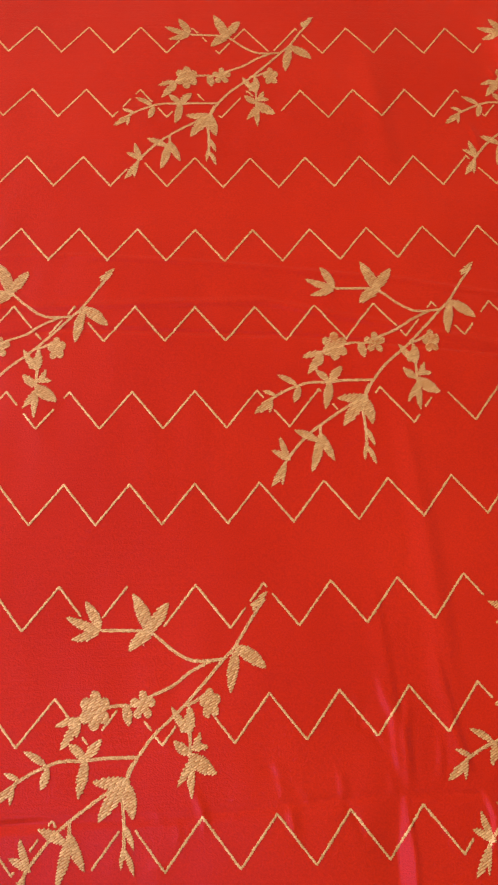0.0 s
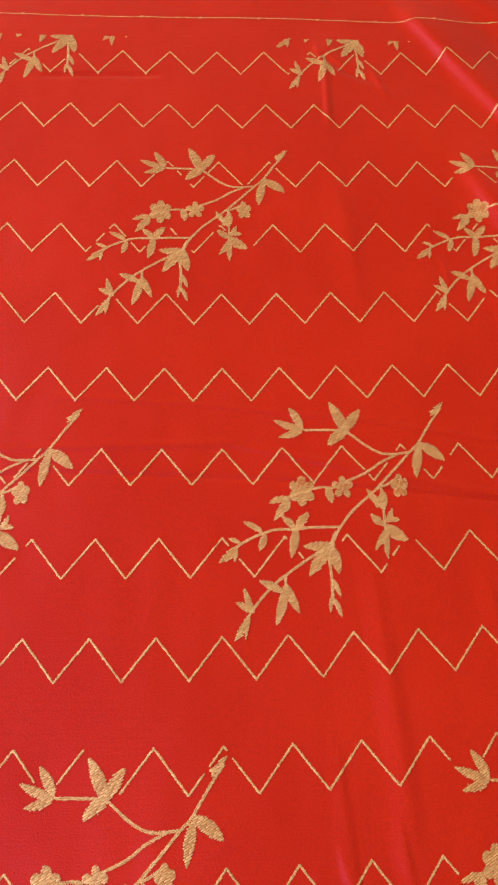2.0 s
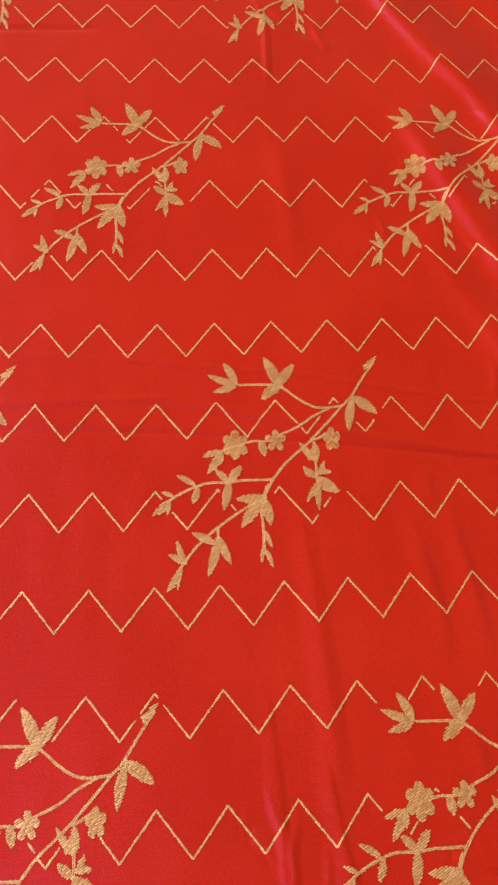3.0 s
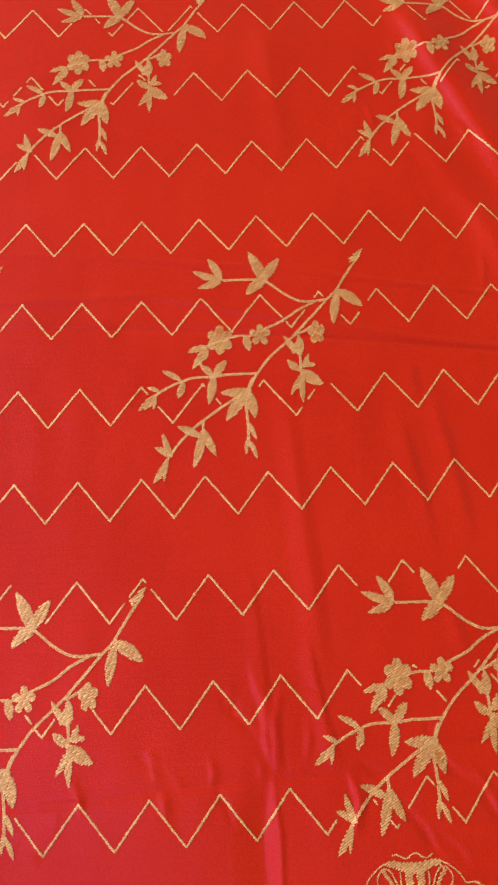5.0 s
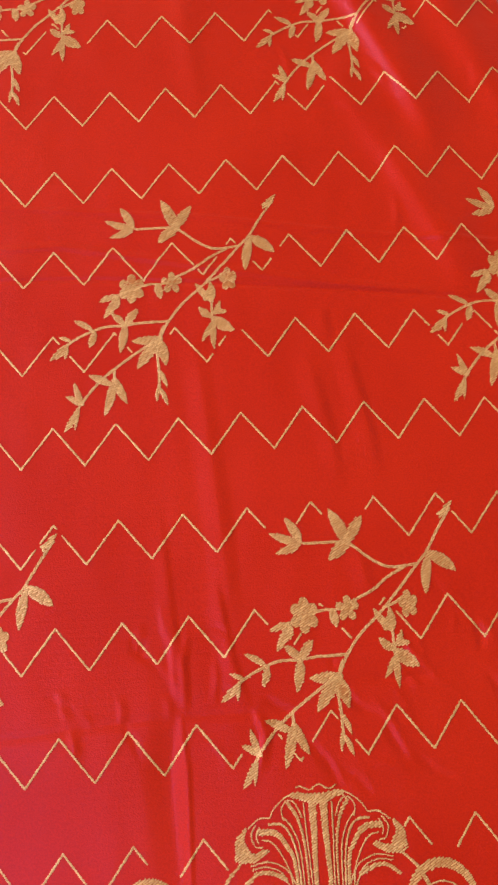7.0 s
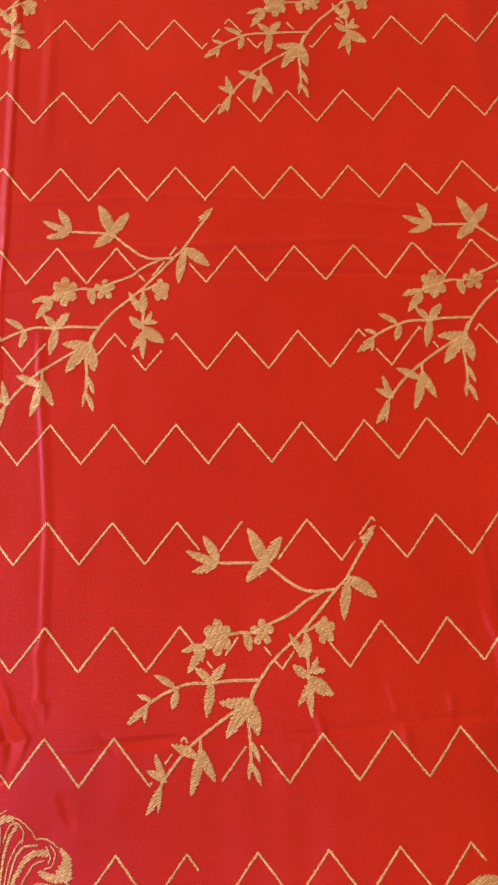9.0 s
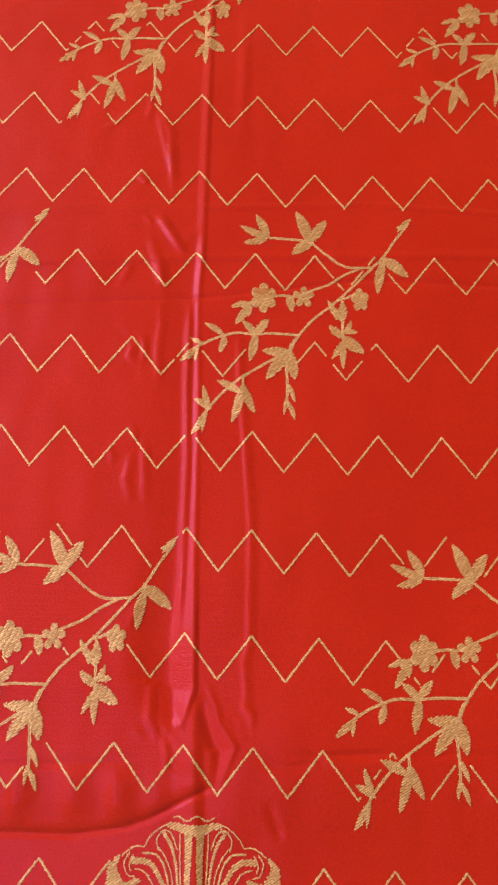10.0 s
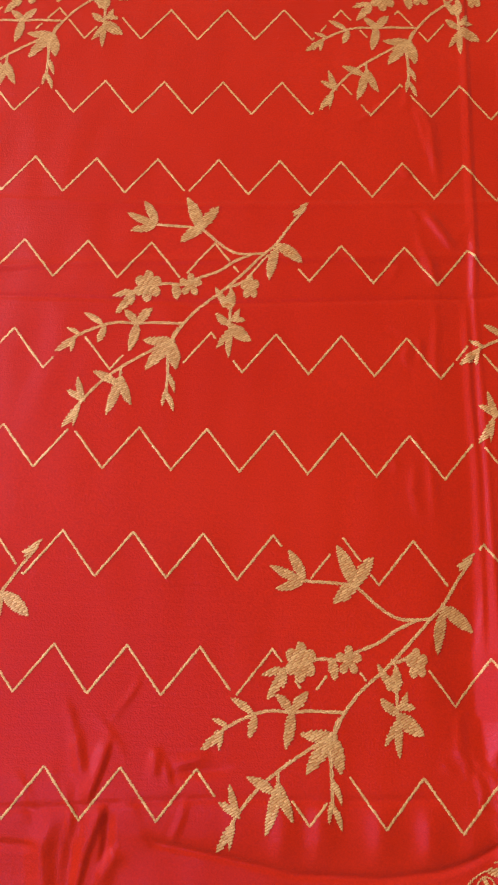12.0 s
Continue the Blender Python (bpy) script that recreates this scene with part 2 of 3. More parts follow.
def lie_of_cloth():
    h = 0.0008 * field(0.22, 1) + 0.00016 * field(0.05, 2, (1.5, 0.6)) + 0.00004 * field(0.018, 3)
    # long folded edge, its face to the window, and the creases beside it
    h += crease([(-0.193, 0.43), (-0.195, 0.088), (-0.196, -0.074), (-0.196, -0.116), (-0.198, -0.155)], 0.0010, 0.0050, 0.0020, 0.08)
    h += pleat([(-0.1965, -0.10), (-0.198, -0.146), (-0.197, -0.184), (-0.196, -0.206), (-0.195, -0.308), (-0.193, -0.397), (-0.198, -0.412), (-0.204, -0.426)],
               0.0020, 0.0038, (0.003, 0.0042, 0.0045, 0.0048, 0.005, 0.005, 0.006, 0.009, 0.015, 0.015, 0.001))
    h += crease([(-0.203, -0.14), (-0.203, -0.206), (-0.201, -0.260), (-0.202, -0.327), (-0.2035, -0.372)], 0.0013, 0.0046, 0.0016, 0.15)
    h += crease([(-0.193, -0.393), (-0.192, -0.435), (-0.190, -0.492), (-0.189, -0.60)], 0.0018, 0.012, 0.0056, 0.1)
    h += crease([(-0.172, -0.165), (-0.170, -0.211), (-0.166, -0.250), (-0.162, -0.301), (-0.162, -0.371), (-0.165, -0.381), (-0.163, -0.398), (-0.167, -0.426)], 0.0008, 0.0018, 0.0050, 0.12)
    h += pleat([(-0.1872, -0.402), (-0.177, -0.416), (-0.168, -0.428), (-0.173, -0.440), (-0.178, -0.450)], 0.0012, 0.0022, (0.001, 0.006, 0.0110, 0.006, 0.001), 0.006)
    h += crease([(-0.170, 0.107), (-0.172, -0.046)], 0.0007, 0.006, 0.006, 0.4)
    for line in ([(-0.234, -0.096), (-0.226, -0.130), (-0.222, -0.146)], [(-0.228, -0.082), (-0.217, -0.103), (-0.209, -0.116)], [(-0.239, -0.176), (-0.242, -0.189), (-0.237, -0.198)],
                 [(-0.221, -0.150), (-0.224, -0.185), (-0.222, -0.215)], [(-0.237, -0.252), (-0.240, -0.272), (-0.235, -0.290)], [(-0.230, -0.240), (-0.227, -0.292)],
                 [(-0.218, -0.390), (-0.219, -0.420)], [(-0.233, 0.005), (-0.219, -0.056)]):
        h += crease(line, 0.0007, 0.0032, 0.0045, 0.35)
    # the narrow sharp pleat and the faint ones beside it
    h += pleat([(0.1125, -0.4215), (0.1135, -0.434), (0.1155, -0.453), (0.1150, -0.485), (0.1143, -0.540)], 0.0010, 0.0018, (0.002, 0.0095, 0.0080, 0.0060, 0.0036), 0.02, 0.03)
    h += crumple(0.115, -0.390, 0.04, 0.028, 8, 14, 75, 0.0006)
    h += crease([(0.101, -0.352), (0.108, -0.382), (0.112, -0.420)], 0.0008, 0.0030, 0.008, 0.3)
    h += crease([(0.119, -0.369), (0.115, -0.394), (0.116, -0.424)], 0.0008, 0.0028, 0.004, 0.3)
    h += crease([(0.155, -0.418), (0.161, -0.436), (0.156, -0.458)], 0.0013, 0.0024, 0.005, 0.3)
    h += crease([(0.103, -0.288), (0.111, -0.377), (0.119, -0.417)], 0.0006, 0.009, 0.0036, 0.3)
    h += crease([(0.132, -0.177), (0.139, -0.266), (0.143, -0.310), (0.146, -0.385)], 0.0010, 0.012, 0.0080, 0.25)
    h += crease([(0.136, -0.339), (0.145, -0.394), (0.154, -0.424)], 0.0010, 0.010, 0.0032, 0.3)
    h += crease([(0.0405, -0.4017), (0.0466, -0.4228)], 0.0006, 0.0026, 0.005, 0.3)
    h += crease([(0.0488, -0.4241), (0.0508, -0.4433)], 0.0006, 0.0026, 0.005, 0.3)
    for line in ([(0.204, -0.196), (0.215, -0.251), (0.220, -0.300)], [(0.228, -0.180), (0.238, -0.236), (0.246, -0.298)], [(0.217, -0.165), (0.221, -0.195)], [(0.224, -0.322), (0.233, -0.366)]):
        h += crease(line, 0.0010, 0.011, 0.0055, 0.35)
    for line in ([(0.130, 0.148), (0.148, -0.046)], [(0.147, 0.210), (0.130, 0.292)]):
        h += swell(line, 0.0010, 0.008, 0.4)
    # old folding creases across the whole cloth
    strength = np.interp(GX, (-0.15, 0.12), (0.68, 1.0))
    h += strength * crease([(-0.70, -0.083), (-0.502, -0.084), (-0.392, -0.086), (-0.246, -0.082), (-0.091, -0.075), (0.025, -0.082), (0.142, -0.096), (0.253, -0.115), (0.44, -0.14)], 0.0008, 0.0022, 0.0024, 0.02)
    h += strength * crease([(-0.70, -0.140), (-0.496, -0.133), (-0.407, -0.127), (-0.20, -0.118), (0.044, -0.112), (0.154, -0.137), (0.217, -0.149), (0.30, -0.163)], 0.0011, 0.0030, 0.0045, 0.02)
    h += strength * crease([(-0.70, -0.150), (-0.494, -0.153), (-0.353, -0.155), (-0.195, -0.147), (-0.086, -0.132), (0.063, -0.138), (0.143, -0.146), (0.211, -0.153), (0.282, -0.162), (0.44, -0.185)], -0.0011, 0.0018, 0.0017, 0.02)
    h += crease([(-0.56, -0.449), (-0.4425, -0.4471), (-0.3787, -0.4419), (-0.3403, -0.4391), (-0.2805, -0.4389), (-0.215, -0.436)], -0.0006, 0.0030, 0.0018, 0.1)
    h += crease([(-0.170, -0.432), (-0.0074, -0.4299), (0.0375, -0.4263), (0.103, -0.4223), (0.200, -0.424)], -0.0005, 0.0035, 0.0020, 0.1)
    h += crease([(0.2009, -0.456), (0.2134, -0.4633), (0.2208, -0.4742)], -0.0007, 0.004, 0.003, 0.3)
    # the sag and the soft rolls at the near edge
    left = np.clip((-0.19 - GX) / 0.04, 0, 1)
    h += left * np.exp(-(((GY + 0.452) / 0.020) ** 2)) * 0.0010
    for x, tall in ((-0.336, 0.0007), (-0.3115, 0.0012), (-0.2925, 0.0015), (-0.2610, 0.0012), (-0.2355, 0.0018), (-0.2130, 0.0008)):
        h += swell([(x, -0.436), (x, -0.474)], tall, 0.0052, 0.4, 0.009)
    sag = [(-0.3863, -0.4559), (-0.3774, -0.4625), (-0.3413, -0.4685), (-0.3055, -0.4754), (-0.2596, -0.4764), (-0.2304, -0.4720), (-0.2156, -0.4669), (-0.1985, -0.4579), (-0.176, -0.447)]
    h += crease(sag, -0.0008, 0.016, 0.006, 0.06)
    h += crease(sag, -0.0013, 0.0022, 0.0018, 0.06)
    # the pinched corner beyond the sag
    h += crease([(-0.423, -0.405), (-0.420, -0.421), (-0.415, -0.436)], 0.0014, 0.005, 0.004, 0.35)
    h += crease([(-0.403, -0.408), (-0.408, -0.427), (-0.413, -0.441), (-0.417, -0.449)], 0.0017, 0.0065, 0.0024, 0.3)
    h += crease([(-0.404, -0.442), (-0.408, -0.454), (-0.413, -0.468), (-0.417, -0.484), (-0.420, -0.520)], 0.0017, 0.009, 0.0028, 0.12)
    h += crease([(-0.4025, -0.444), (-0.403, -0.462), (-0.4045, -0.478)], -0.0016, 0.0024, 0.005, 0.3)
    h += crease([(-0.396, -0.463), (-0.402, -0.473), (-0.406, -0.488)], 0.0014, 0.004, 0.006, 0.35)
    h += crease([(-0.432, -0.448), (-0.436, -0.469), (-0.434, -0.484), (-0.436, -0.540)], 0.0020, 0.010, 0.007, 0.2)
    h += crease([(-0.4185, -0.448), (-0.420, -0.463), (-0.4215, -0.484), (-0.423, -0.530)], -0.0012, 0.004, 0.005, 0.2)
    h += crease([(-0.379, -0.4146), (-0.380, -0.4320)], 0.0012, 0.004, 0.004, 0.35)
    h += crease([(-0.374, -0.428), (-0.356, -0.427), (-0.336, -0.425)], -0.0010, 0.003, 0.003, 0.35)
    h += crease([(-0.372, -0.4245), (-0.348, -0.418)], 0.0008, 0.004, 0.003, 0.35)
    h += crease([(-0.470, -0.464), (-0.454, -0.465), (-0.437, -0.466)], -0.0009, 0.003, 0.002, 0.3)
    # small tucks near the far border
    h += crease([(-0.117, 0.228), (-0.071, 0.230), (-0.001, 0.231)], -0.0013, 0.0045, 0.0035, 0.2)
    h += crease([(0.121, 0.285), (0.131, 0.238), (0.130, 0.159)], 0.0013, 0.0035, 0.0050, 0.3)
    h += crease([(0.120, 0.265), (0.148, 0.239), (0.185, 0.220)], -0.0012, 0.0060, 0.0035, 0.3)
    h += crease([(0.168, 0.249), (0.184, 0.201)], 0.0010, 0.0035, 0.0060, 0.4)
    # shallow dents above the border
    for line in ([(0.204, -0.408), (0.217, -0.423), (0.229, -0.430)], [(0.212, -0.405), (0.244, -0.410), (0.270, -0.407)], [(0.182, -0.436), (0.196, -0.452), (0.205, -0.471)],
                 [(0.231, -0.432), (0.244, -0.458)], [(0.245, -0.450), (0.259, -0.462), (0.274, -0.469)], [(0.160, -0.4144), (0.182, -0.4274)],
                 [(-0.160, -0.4345), (-0.140, -0.438), (-0.118, -0.436)], [(-0.120, -0.432), (-0.075, -0.430)], [(-0.150, -0.455), (-0.140, -0.480)]):
        h += crease(line, -0.0009, 0.0046, 0.0026, 0.35)
    # loose diagonal folds by the far hem, their steep faces to the window
    h += swell([(0.190, 0.340), (0.231, 0.272), (0.265, 0.213), (0.298, 0.163), (0.323, 0.106), (0.345, 0.050)], 0.0062, 0.0088, 0.2, 0.030)
    h += swell([(0.225, 0.165), (0.264, 0.076), (0.280, 0.038), (0.302, -0.018), (0.318, -0.070)], 0.0058, 0.0098, 0.3, 0.024)
    h += swell([(0.290, 0.150), (0.329, 0.068), (0.344, 0.033), (0.358, -0.005), (0.372, -0.070)], 0.0042, 0.013, 0.3, 0.024)
    h += swell([(0.262, -0.020), (0.282, -0.061), (0.296, -0.096), (0.310, -0.128), (0.325, -0.170)], 0.0038, 0.011, 0.3, 0.024)
    h += swell([(0.238, 0.040), (0.250, 0.003), (0.263, -0.028), (0.275, -0.060)], 0.0016, 0.010, 0.3, 0.016)
    h += swell([(0.200, 0.420), (0.300, 0.302), (0.390, 0.200)], 0.0036, 0.014, 0.2, 0.028)
    # the near side is sloped down to darken it, in place of a cast shadow
    h -= shade_drop(GX, GY)
    # short slanting tucks beside the long fold
    for line in ([(-0.2440, -0.0545), (-0.2350, -0.0620)], [(-0.2295, 0.0024), (-0.2215, -0.0225), (-0.2195, -0.0516), (-0.2180, -0.0705)],
                 [(-0.2312, -0.0836), (-0.2176, -0.1017), (-0.2062, -0.1183)], [(-0.2250, -0.1180), (-0.2220, -0.1406)]):
        h += crease(line, 0.0010, 0.0030, 0.0050, 0.3)
    h += crumple(0.06, -0.425, 0.13, 0.035, 18, 8, 60, 0.0005)
    h += crumple(0.24, -0.405, 0.08, 0.055, 18, 9, 50, 0.0007)
    h += crumple(-0.415, -0.440, 0.06, 0.045, 14, 10, 80, 0.0006)
    h += crumple(-0.235, -0.16, 0.022, 0.16, 14, 11, 85, 0.0006)
    h += crumple(-0.19, -0.425, 0.05, 0.03, 12, 12, 60, 0.0007)
    h += crumple(0.28, 0.02, 0.08, 0.14, 10, 13, 65, 0.0007)
    return h - 0.002


H = lie_of_cloth()


def hem(y):
    """Where the cloth ends on its far side."""
    return 0.377 - 0.07 * (y - 0.059) + 0.003 * math.sin(y * 31)


def build_cloth():
    hx = np.array([hem(y) for y in GY[0]])
    keep = GX <= hx[None, :] + STEP
    x = np.minimum(GX, hx[None, :])
    edge = np.clip((x - hx[None, :] + 0.006) / 0.006, 0, 1)
    z = np.maximum(H, FLOOR_Z + 0.001) * (1 - edge**2) + (FLOOR_Z + 0.0015) * edge**2
    verts = np.stack([x, GY, z], -1).reshape(-1, 3)
    i, j = np.meshgrid(np.arange(NX - 1), np.arange(NY - 1), indexing="ij")
    ok = (keep[:-1, :-1] & keep[1:, 1:] & keep[1:, :-1] & keep[:-1, 1:]).ravel()
    a = (i * NY + j).ravel()[ok]
    faces = np.stack([a, a + NY, a + NY + 1, a + 1], -1)
    data = bpy.data.meshes.new("brocade_saree")
    data.vertices.add(len(verts))
    data.vertices.foreach_set("co", verts.ravel())
    data.loops.add(faces.size)
    data.loops.foreach_set("vertex_index", faces.ravel())
    data.polygons.add(len(faces))
    data.polygons.foreach_set("loop_start", np.arange(0, faces.size, 4))
    data.polygons.foreach_set("use_smooth", np.ones(len(faces), bool))
    data.update(calc_edges=True)
    data.validate()
    data.materials.append(SATIN)
    return new("brocade_saree", data)


saree = tagged(build_cloth(), "creased red satin brocade saree woven with gold sprigs and zigzags", "saree")

# ---- the woven pattern ----
PERIOD, ROW = 0.040, 0.0613
# how the cloth is pulled, in millimetres
DRIFT_X = (-0.43, -2.44, -3.98, 8.49, 5.72, -4.59, 1.71, -4.31, -2.88, 6.1, 0.05, 2.72, 4.07, 5.25, -9.92, 0.31, 5.34, -9.16, -3.53, -2.84, -0.84)
DRIFT_Y = (7.17, -7.91, 0.21, -5.0, -2.32, 6.34, -5.88, -0.8, 0.95, -1.91, 1.34, 9.08, 8.71, -2.18, 0.02, 19.32, -1.02, 2.52, -6.91, -5.46, -13.59)
POWERS = [(i, j) for i in range(6) for j in range(6 - i)]


def woven(k, r):
    """Where the pattern's point k along and r rows down lies on the pulled cloth."""
    u, v = (min(max(k, -12.2), 8.2) + 2) / 10, (min(max(r, -5.1), 6.3) - 0.5) / 6
    dx = sum(c * u**i * v**j for c, (i, j) in zip(DRIFT_X, POWERS))
    dy = sum(c * u**i * v**j for c, (i, j) in zip(DRIFT_Y, POWERS))
    return PERIOD * k + dx / 1000, -0.061 - ROW * r + dy / 1000


rng = random.Random(7)
BODY_TOP = 0.2754  # the figured weave ends here


def lifts(xy):
    """The cloth's height at many places."""
    u, v = np.clip((xy[:, 0] - X0) / STEP, 0, NX - 1.001), np.clip((xy[:, 1] - Y0) / STEP, 0, NY - 1.001)
    i, j = u.astype(int), v.astype(int)
    a, b = u - i, v - j
    return (H[i, j] * (1 - a) + H[i + 1, j] * a) * (1 - b) + (H[i, j + 1] * (1 - a) + H[i + 1, j + 1] * a) * b


TWILL = radians(31)  # the way the floating threads run
FLOAT, PICK = 0.0052, 0.00122  # length of the floats, and their spacing across
FLOAT_RISE = np.array([0.00002, 0.00008, 0.00008, 0.00002, 0.00008, 0.00008, 0.00030, 0.00030])
throws = np.random.default_rng(21)


class Patch:
    """Verts and faces of one woven figure, lying on the cloth: a ground of binding threads and the gold floats over it."""

    def __init__(self, over=0.00020):
        self.verts, self.faces, self.kinds, self.over = [], [], [], over

    def add(self, xy, over, faces, kind):
        first = len(self.verts)
        xy = np.array(xy, float)
        xy[:, 1] += shade_drop(xy[:, 0], xy[:, 1]) * (xy[:, 1] + 0.40) / 0.51  # the weave is drawn along where the cloth sinks
        self.verts += np.column_stack([xy, lifts(xy) + self.over + over]).tolist()
        self.faces += [tuple(first + n for n in f) for f in faces]
        self.kinds += [kind] * len(faces)

    def floats(self, xy, turns, lengths, widths):
        """Raised threads of those lengths and widths about their middles."""
        for (x, y), a, l, w in zip(xy, turns, lengths, widths):
            c, s, h = math.cos(a) * l / 2, math.sin(a) * l / 2, w / 2
            nx, ny = -math.sin(a) * h, math.cos(a) * h
            ring = [(x - c, y - s), (x - 0.7 * c + nx, y - 0.7 * s + ny), (x + 0.7 * c + nx, y + 0.7 * s + ny), (x + c, y + s),
                    (x + 0.7 * c - nx, y + 0.7 * s - ny), (x - 0.7 * c - nx, y - 0.7 * s - ny), (x - 0.6 * c, y - 0.6 * s), (x + 0.6 * c, y + 0.6 * s)]
            self.add(ring, FLOAT_RISE, [(6, 7, 2, 1), (7, 6, 5, 4), (0, 6, 1), (0, 5, 6), (3, 2, 7), (3, 7, 4)], 1)

    def fill(self, lo, hi, inside):
        """Floats along the picks of the twill, within a box, from edge to edge of a figure."""
        c, s = math.cos(TWILL), math.sin(TWILL)
        us, vs = zip(*[(x * c + y * s, -x * s + y * c) for x in (lo[0], hi[0]) for y in (lo[1], hi[1])])
        u = np.arange(min(us), max(us), 0.0003)
        rows = np.arange(int(min(vs) / PICK) - 1, int(max(vs) / PICK) + 2)
        grid = np.stack(np.meshgrid(rows * PICK, u, indexing="ij"), -1)
        flat = np.column_stack([(grid[..., 1] * c - grid[..., 0] * s).ravel(), (grid[..., 1] * s + grid[..., 0] * c).ravel()])
        held = (inside(flat) & (flat[:, 1] < BODY_TOP)).reshape(len(rows), len(u))
        mids, lengths = [], []
        for j, row in zip(rows, held):
            edges = np.flatnonzero(np.diff(np.r_[0, row.astype(int), 0]))
            for first, last in zip(edges[::2], edges[1::2]):
                a, b = u[first] - throws.uniform(0, 0.0004), u[last - 1] + throws.uniform(0, 0.0004)
                if b - a < 0.0007:
                    continue
                ties = (np.arange(int(a / FLOAT) - 2, int(b / FLOAT) + 3) + (j * 0.37) % 1.0) * FLOAT
                ties = ties + throws.normal(0, 0.0002, len(ties))
                ends = [a, *[t for t in ties if a + 0.0009 < t < b - 0.0009], b]
                for p, q in zip(ends, ends[1:]):
                    m, v = (p + q) / 2, j * PICK + throws.normal(0, 0.00006)
                    mids.append((m * c - v * s, m * s + v * c))
                    lengths.append(q - p + 0.0001)
        n = len(mids)
        self.floats(mids, TWILL + throws.normal(0, 0.05, n), lengths, PICK * throws.uniform(0.64, 0.86, n))
        return n

    def ground(self, line, widths, top):
        pts = np.array(line, float)
        d = np.gradient(pts, axis=0)
        d /= np.maximum(np.hypot(d[:, 0], d[:, 1]), 1e-9)[:, None]
        side = np.column_stack([-d[:, 1], d[:, 0]]) * (np.array(widths) / 2)[:, None]
        n = len(pts)
        ok = pts[:, 1] < top
        self.add(np.vstack([pts + side, pts - side]), 0.0, [(m, n + m, n + m + 1, m + 1) for m in range(n - 1) if ok[m] and ok[m + 1]], 0)

    def strip(self, line, widths, top=BODY_TOP, lean=0.42):
        """A band along a line; widths at its points, in metres."""
        pts = np.array(line, float)
        run = np.r_[0, np.cumsum(np.hypot(*np.diff(pts, axis=0).T))]
        if run[-1] < 0.0015:
            return
        at = np.linspace(0, run[-1], max(2, int(run[-1] / 0.0011)) + 1)
        dense = np.column_stack([np.interp(at, run, pts[:, 0]), np.interp(at, run, pts[:, 1])])
        wide = np.interp(at, run, widths)
        self.ground(dense, np.maximum(wide * 0.8 - 0.0006, 0.0003), top)
        if wide.max() > 0.0026:
            def inside(xy):
                gap = np.hypot(xy[:, None, 0] - dense[None, :, 0], xy[:, None, 1] - dense[None, :, 1])
                near = gap.argmin(1)
                return gap[np.arange(len(xy)), near] < wide[near] / 2 - 0.0004
            pad = wide.max() / 2
            if self.fill(dense.min(0) - pad, dense.max(0) + pad, inside) > 2:
                return
        rows = 2 if wide.mean() > 0.00185 else 1
        for r in range(rows):
            off = (r - (rows - 1) / 2) * wide.mean() * 0.5
            spots = np.arange(0.0006 + r * 0.0006, run[-1] - 0.0003, 0.00128)
            x, y = np.interp(spots, run, pts[:, 0]), np.interp(spots, run, pts[:, 1])
            x2, y2 = np.interp(spots + 0.0004, run, pts[:, 0]), np.interp(spots + 0.0004, run, pts[:, 1])
            turn = np.arctan2(y2 - y, x2 - x)
            n = len(spots)
            xy = np.column_stack([x - np.sin(turn) * off, y + np.cos(turn) * off]) + throws.uniform(-0.00014, 0.00014, (n, 2))
            ok = xy[:, 1] < top
            w = np.interp(spots, run, widths) / rows
            self.floats(xy[ok], (turn + lean * (1 - 2 * r) + throws.normal(0, 0.22, n))[ok], (throws.uniform(0.0013, 0.0022, n))[ok], (w * throws.uniform(0.55, 0.85, n))[ok])

    def blade(self, bx, by, tx, ty, width, bend=0.0, full=0.47):
        """A leaf or petal from its base to its tip."""
        length = math.hypot(tx - bx, ty - by)
        d = Vector((tx - bx, ty - by)) / max(length, 1e-6)
        count = max(8, int(length / 0.0011))
        line, widths = [], []
        for n in range(count + 1):
            s = n / count
            b = bend * length * math.sin(math.pi * s)
            line.append((bx + d.x * length * s - d.y * b, by + d.y * length * s + d.x * b))
            e = s ** (math.log(0.5) / math.log(full))
            widths.append(width * (math.sin(math.pi * e) ** 0.66) * (1 if s > 0 else 0) + 0.0005)
        self.strip(line, widths)

    def blossom(self, x, y, radius, petals, turn, tall, notch):
        if y > BODY_TOP:
            return
        reach = lambda a: 1.04 * radius * (1 - notch * (1 - np.abs(np.cos(petals * a / 2))) ** 1.25)  # noqa: E731
        a = np.linspace(0, 2 * math.pi, petals * 8, endpoint=False)
        r = reach(a) - 0.0004
        rim = np.column_stack([x + r * np.cos(a + turn), y + tall * r * np.sin(a + turn)])
        n = len(a)
        self.add(np.vstack([rim, [(x, y)]]), 0.0, [(n, m, (m + 1) % n) for m in range(n)], 0)

        def inside(xy):
            dx, dy = xy[:, 0] - x, (xy[:, 1] - y) / tall
            return np.hypot(dx, dy) < reach(np.arctan2(dy, dx) - turn) - 0.0004
        self.fill((x - radius, y - radius * tall), (x + radius, y + radius * tall), inside)

    def made(self, name, parent, label=""):
        if not self.faces:
            return None
        ob = mesh_object(name, self.verts, self.faces, BINDING, parent, label)
        ob.data.materials.append(GOLD)
        ob.data.polygons.foreach_set("material_index", self.kinds)
        return ob


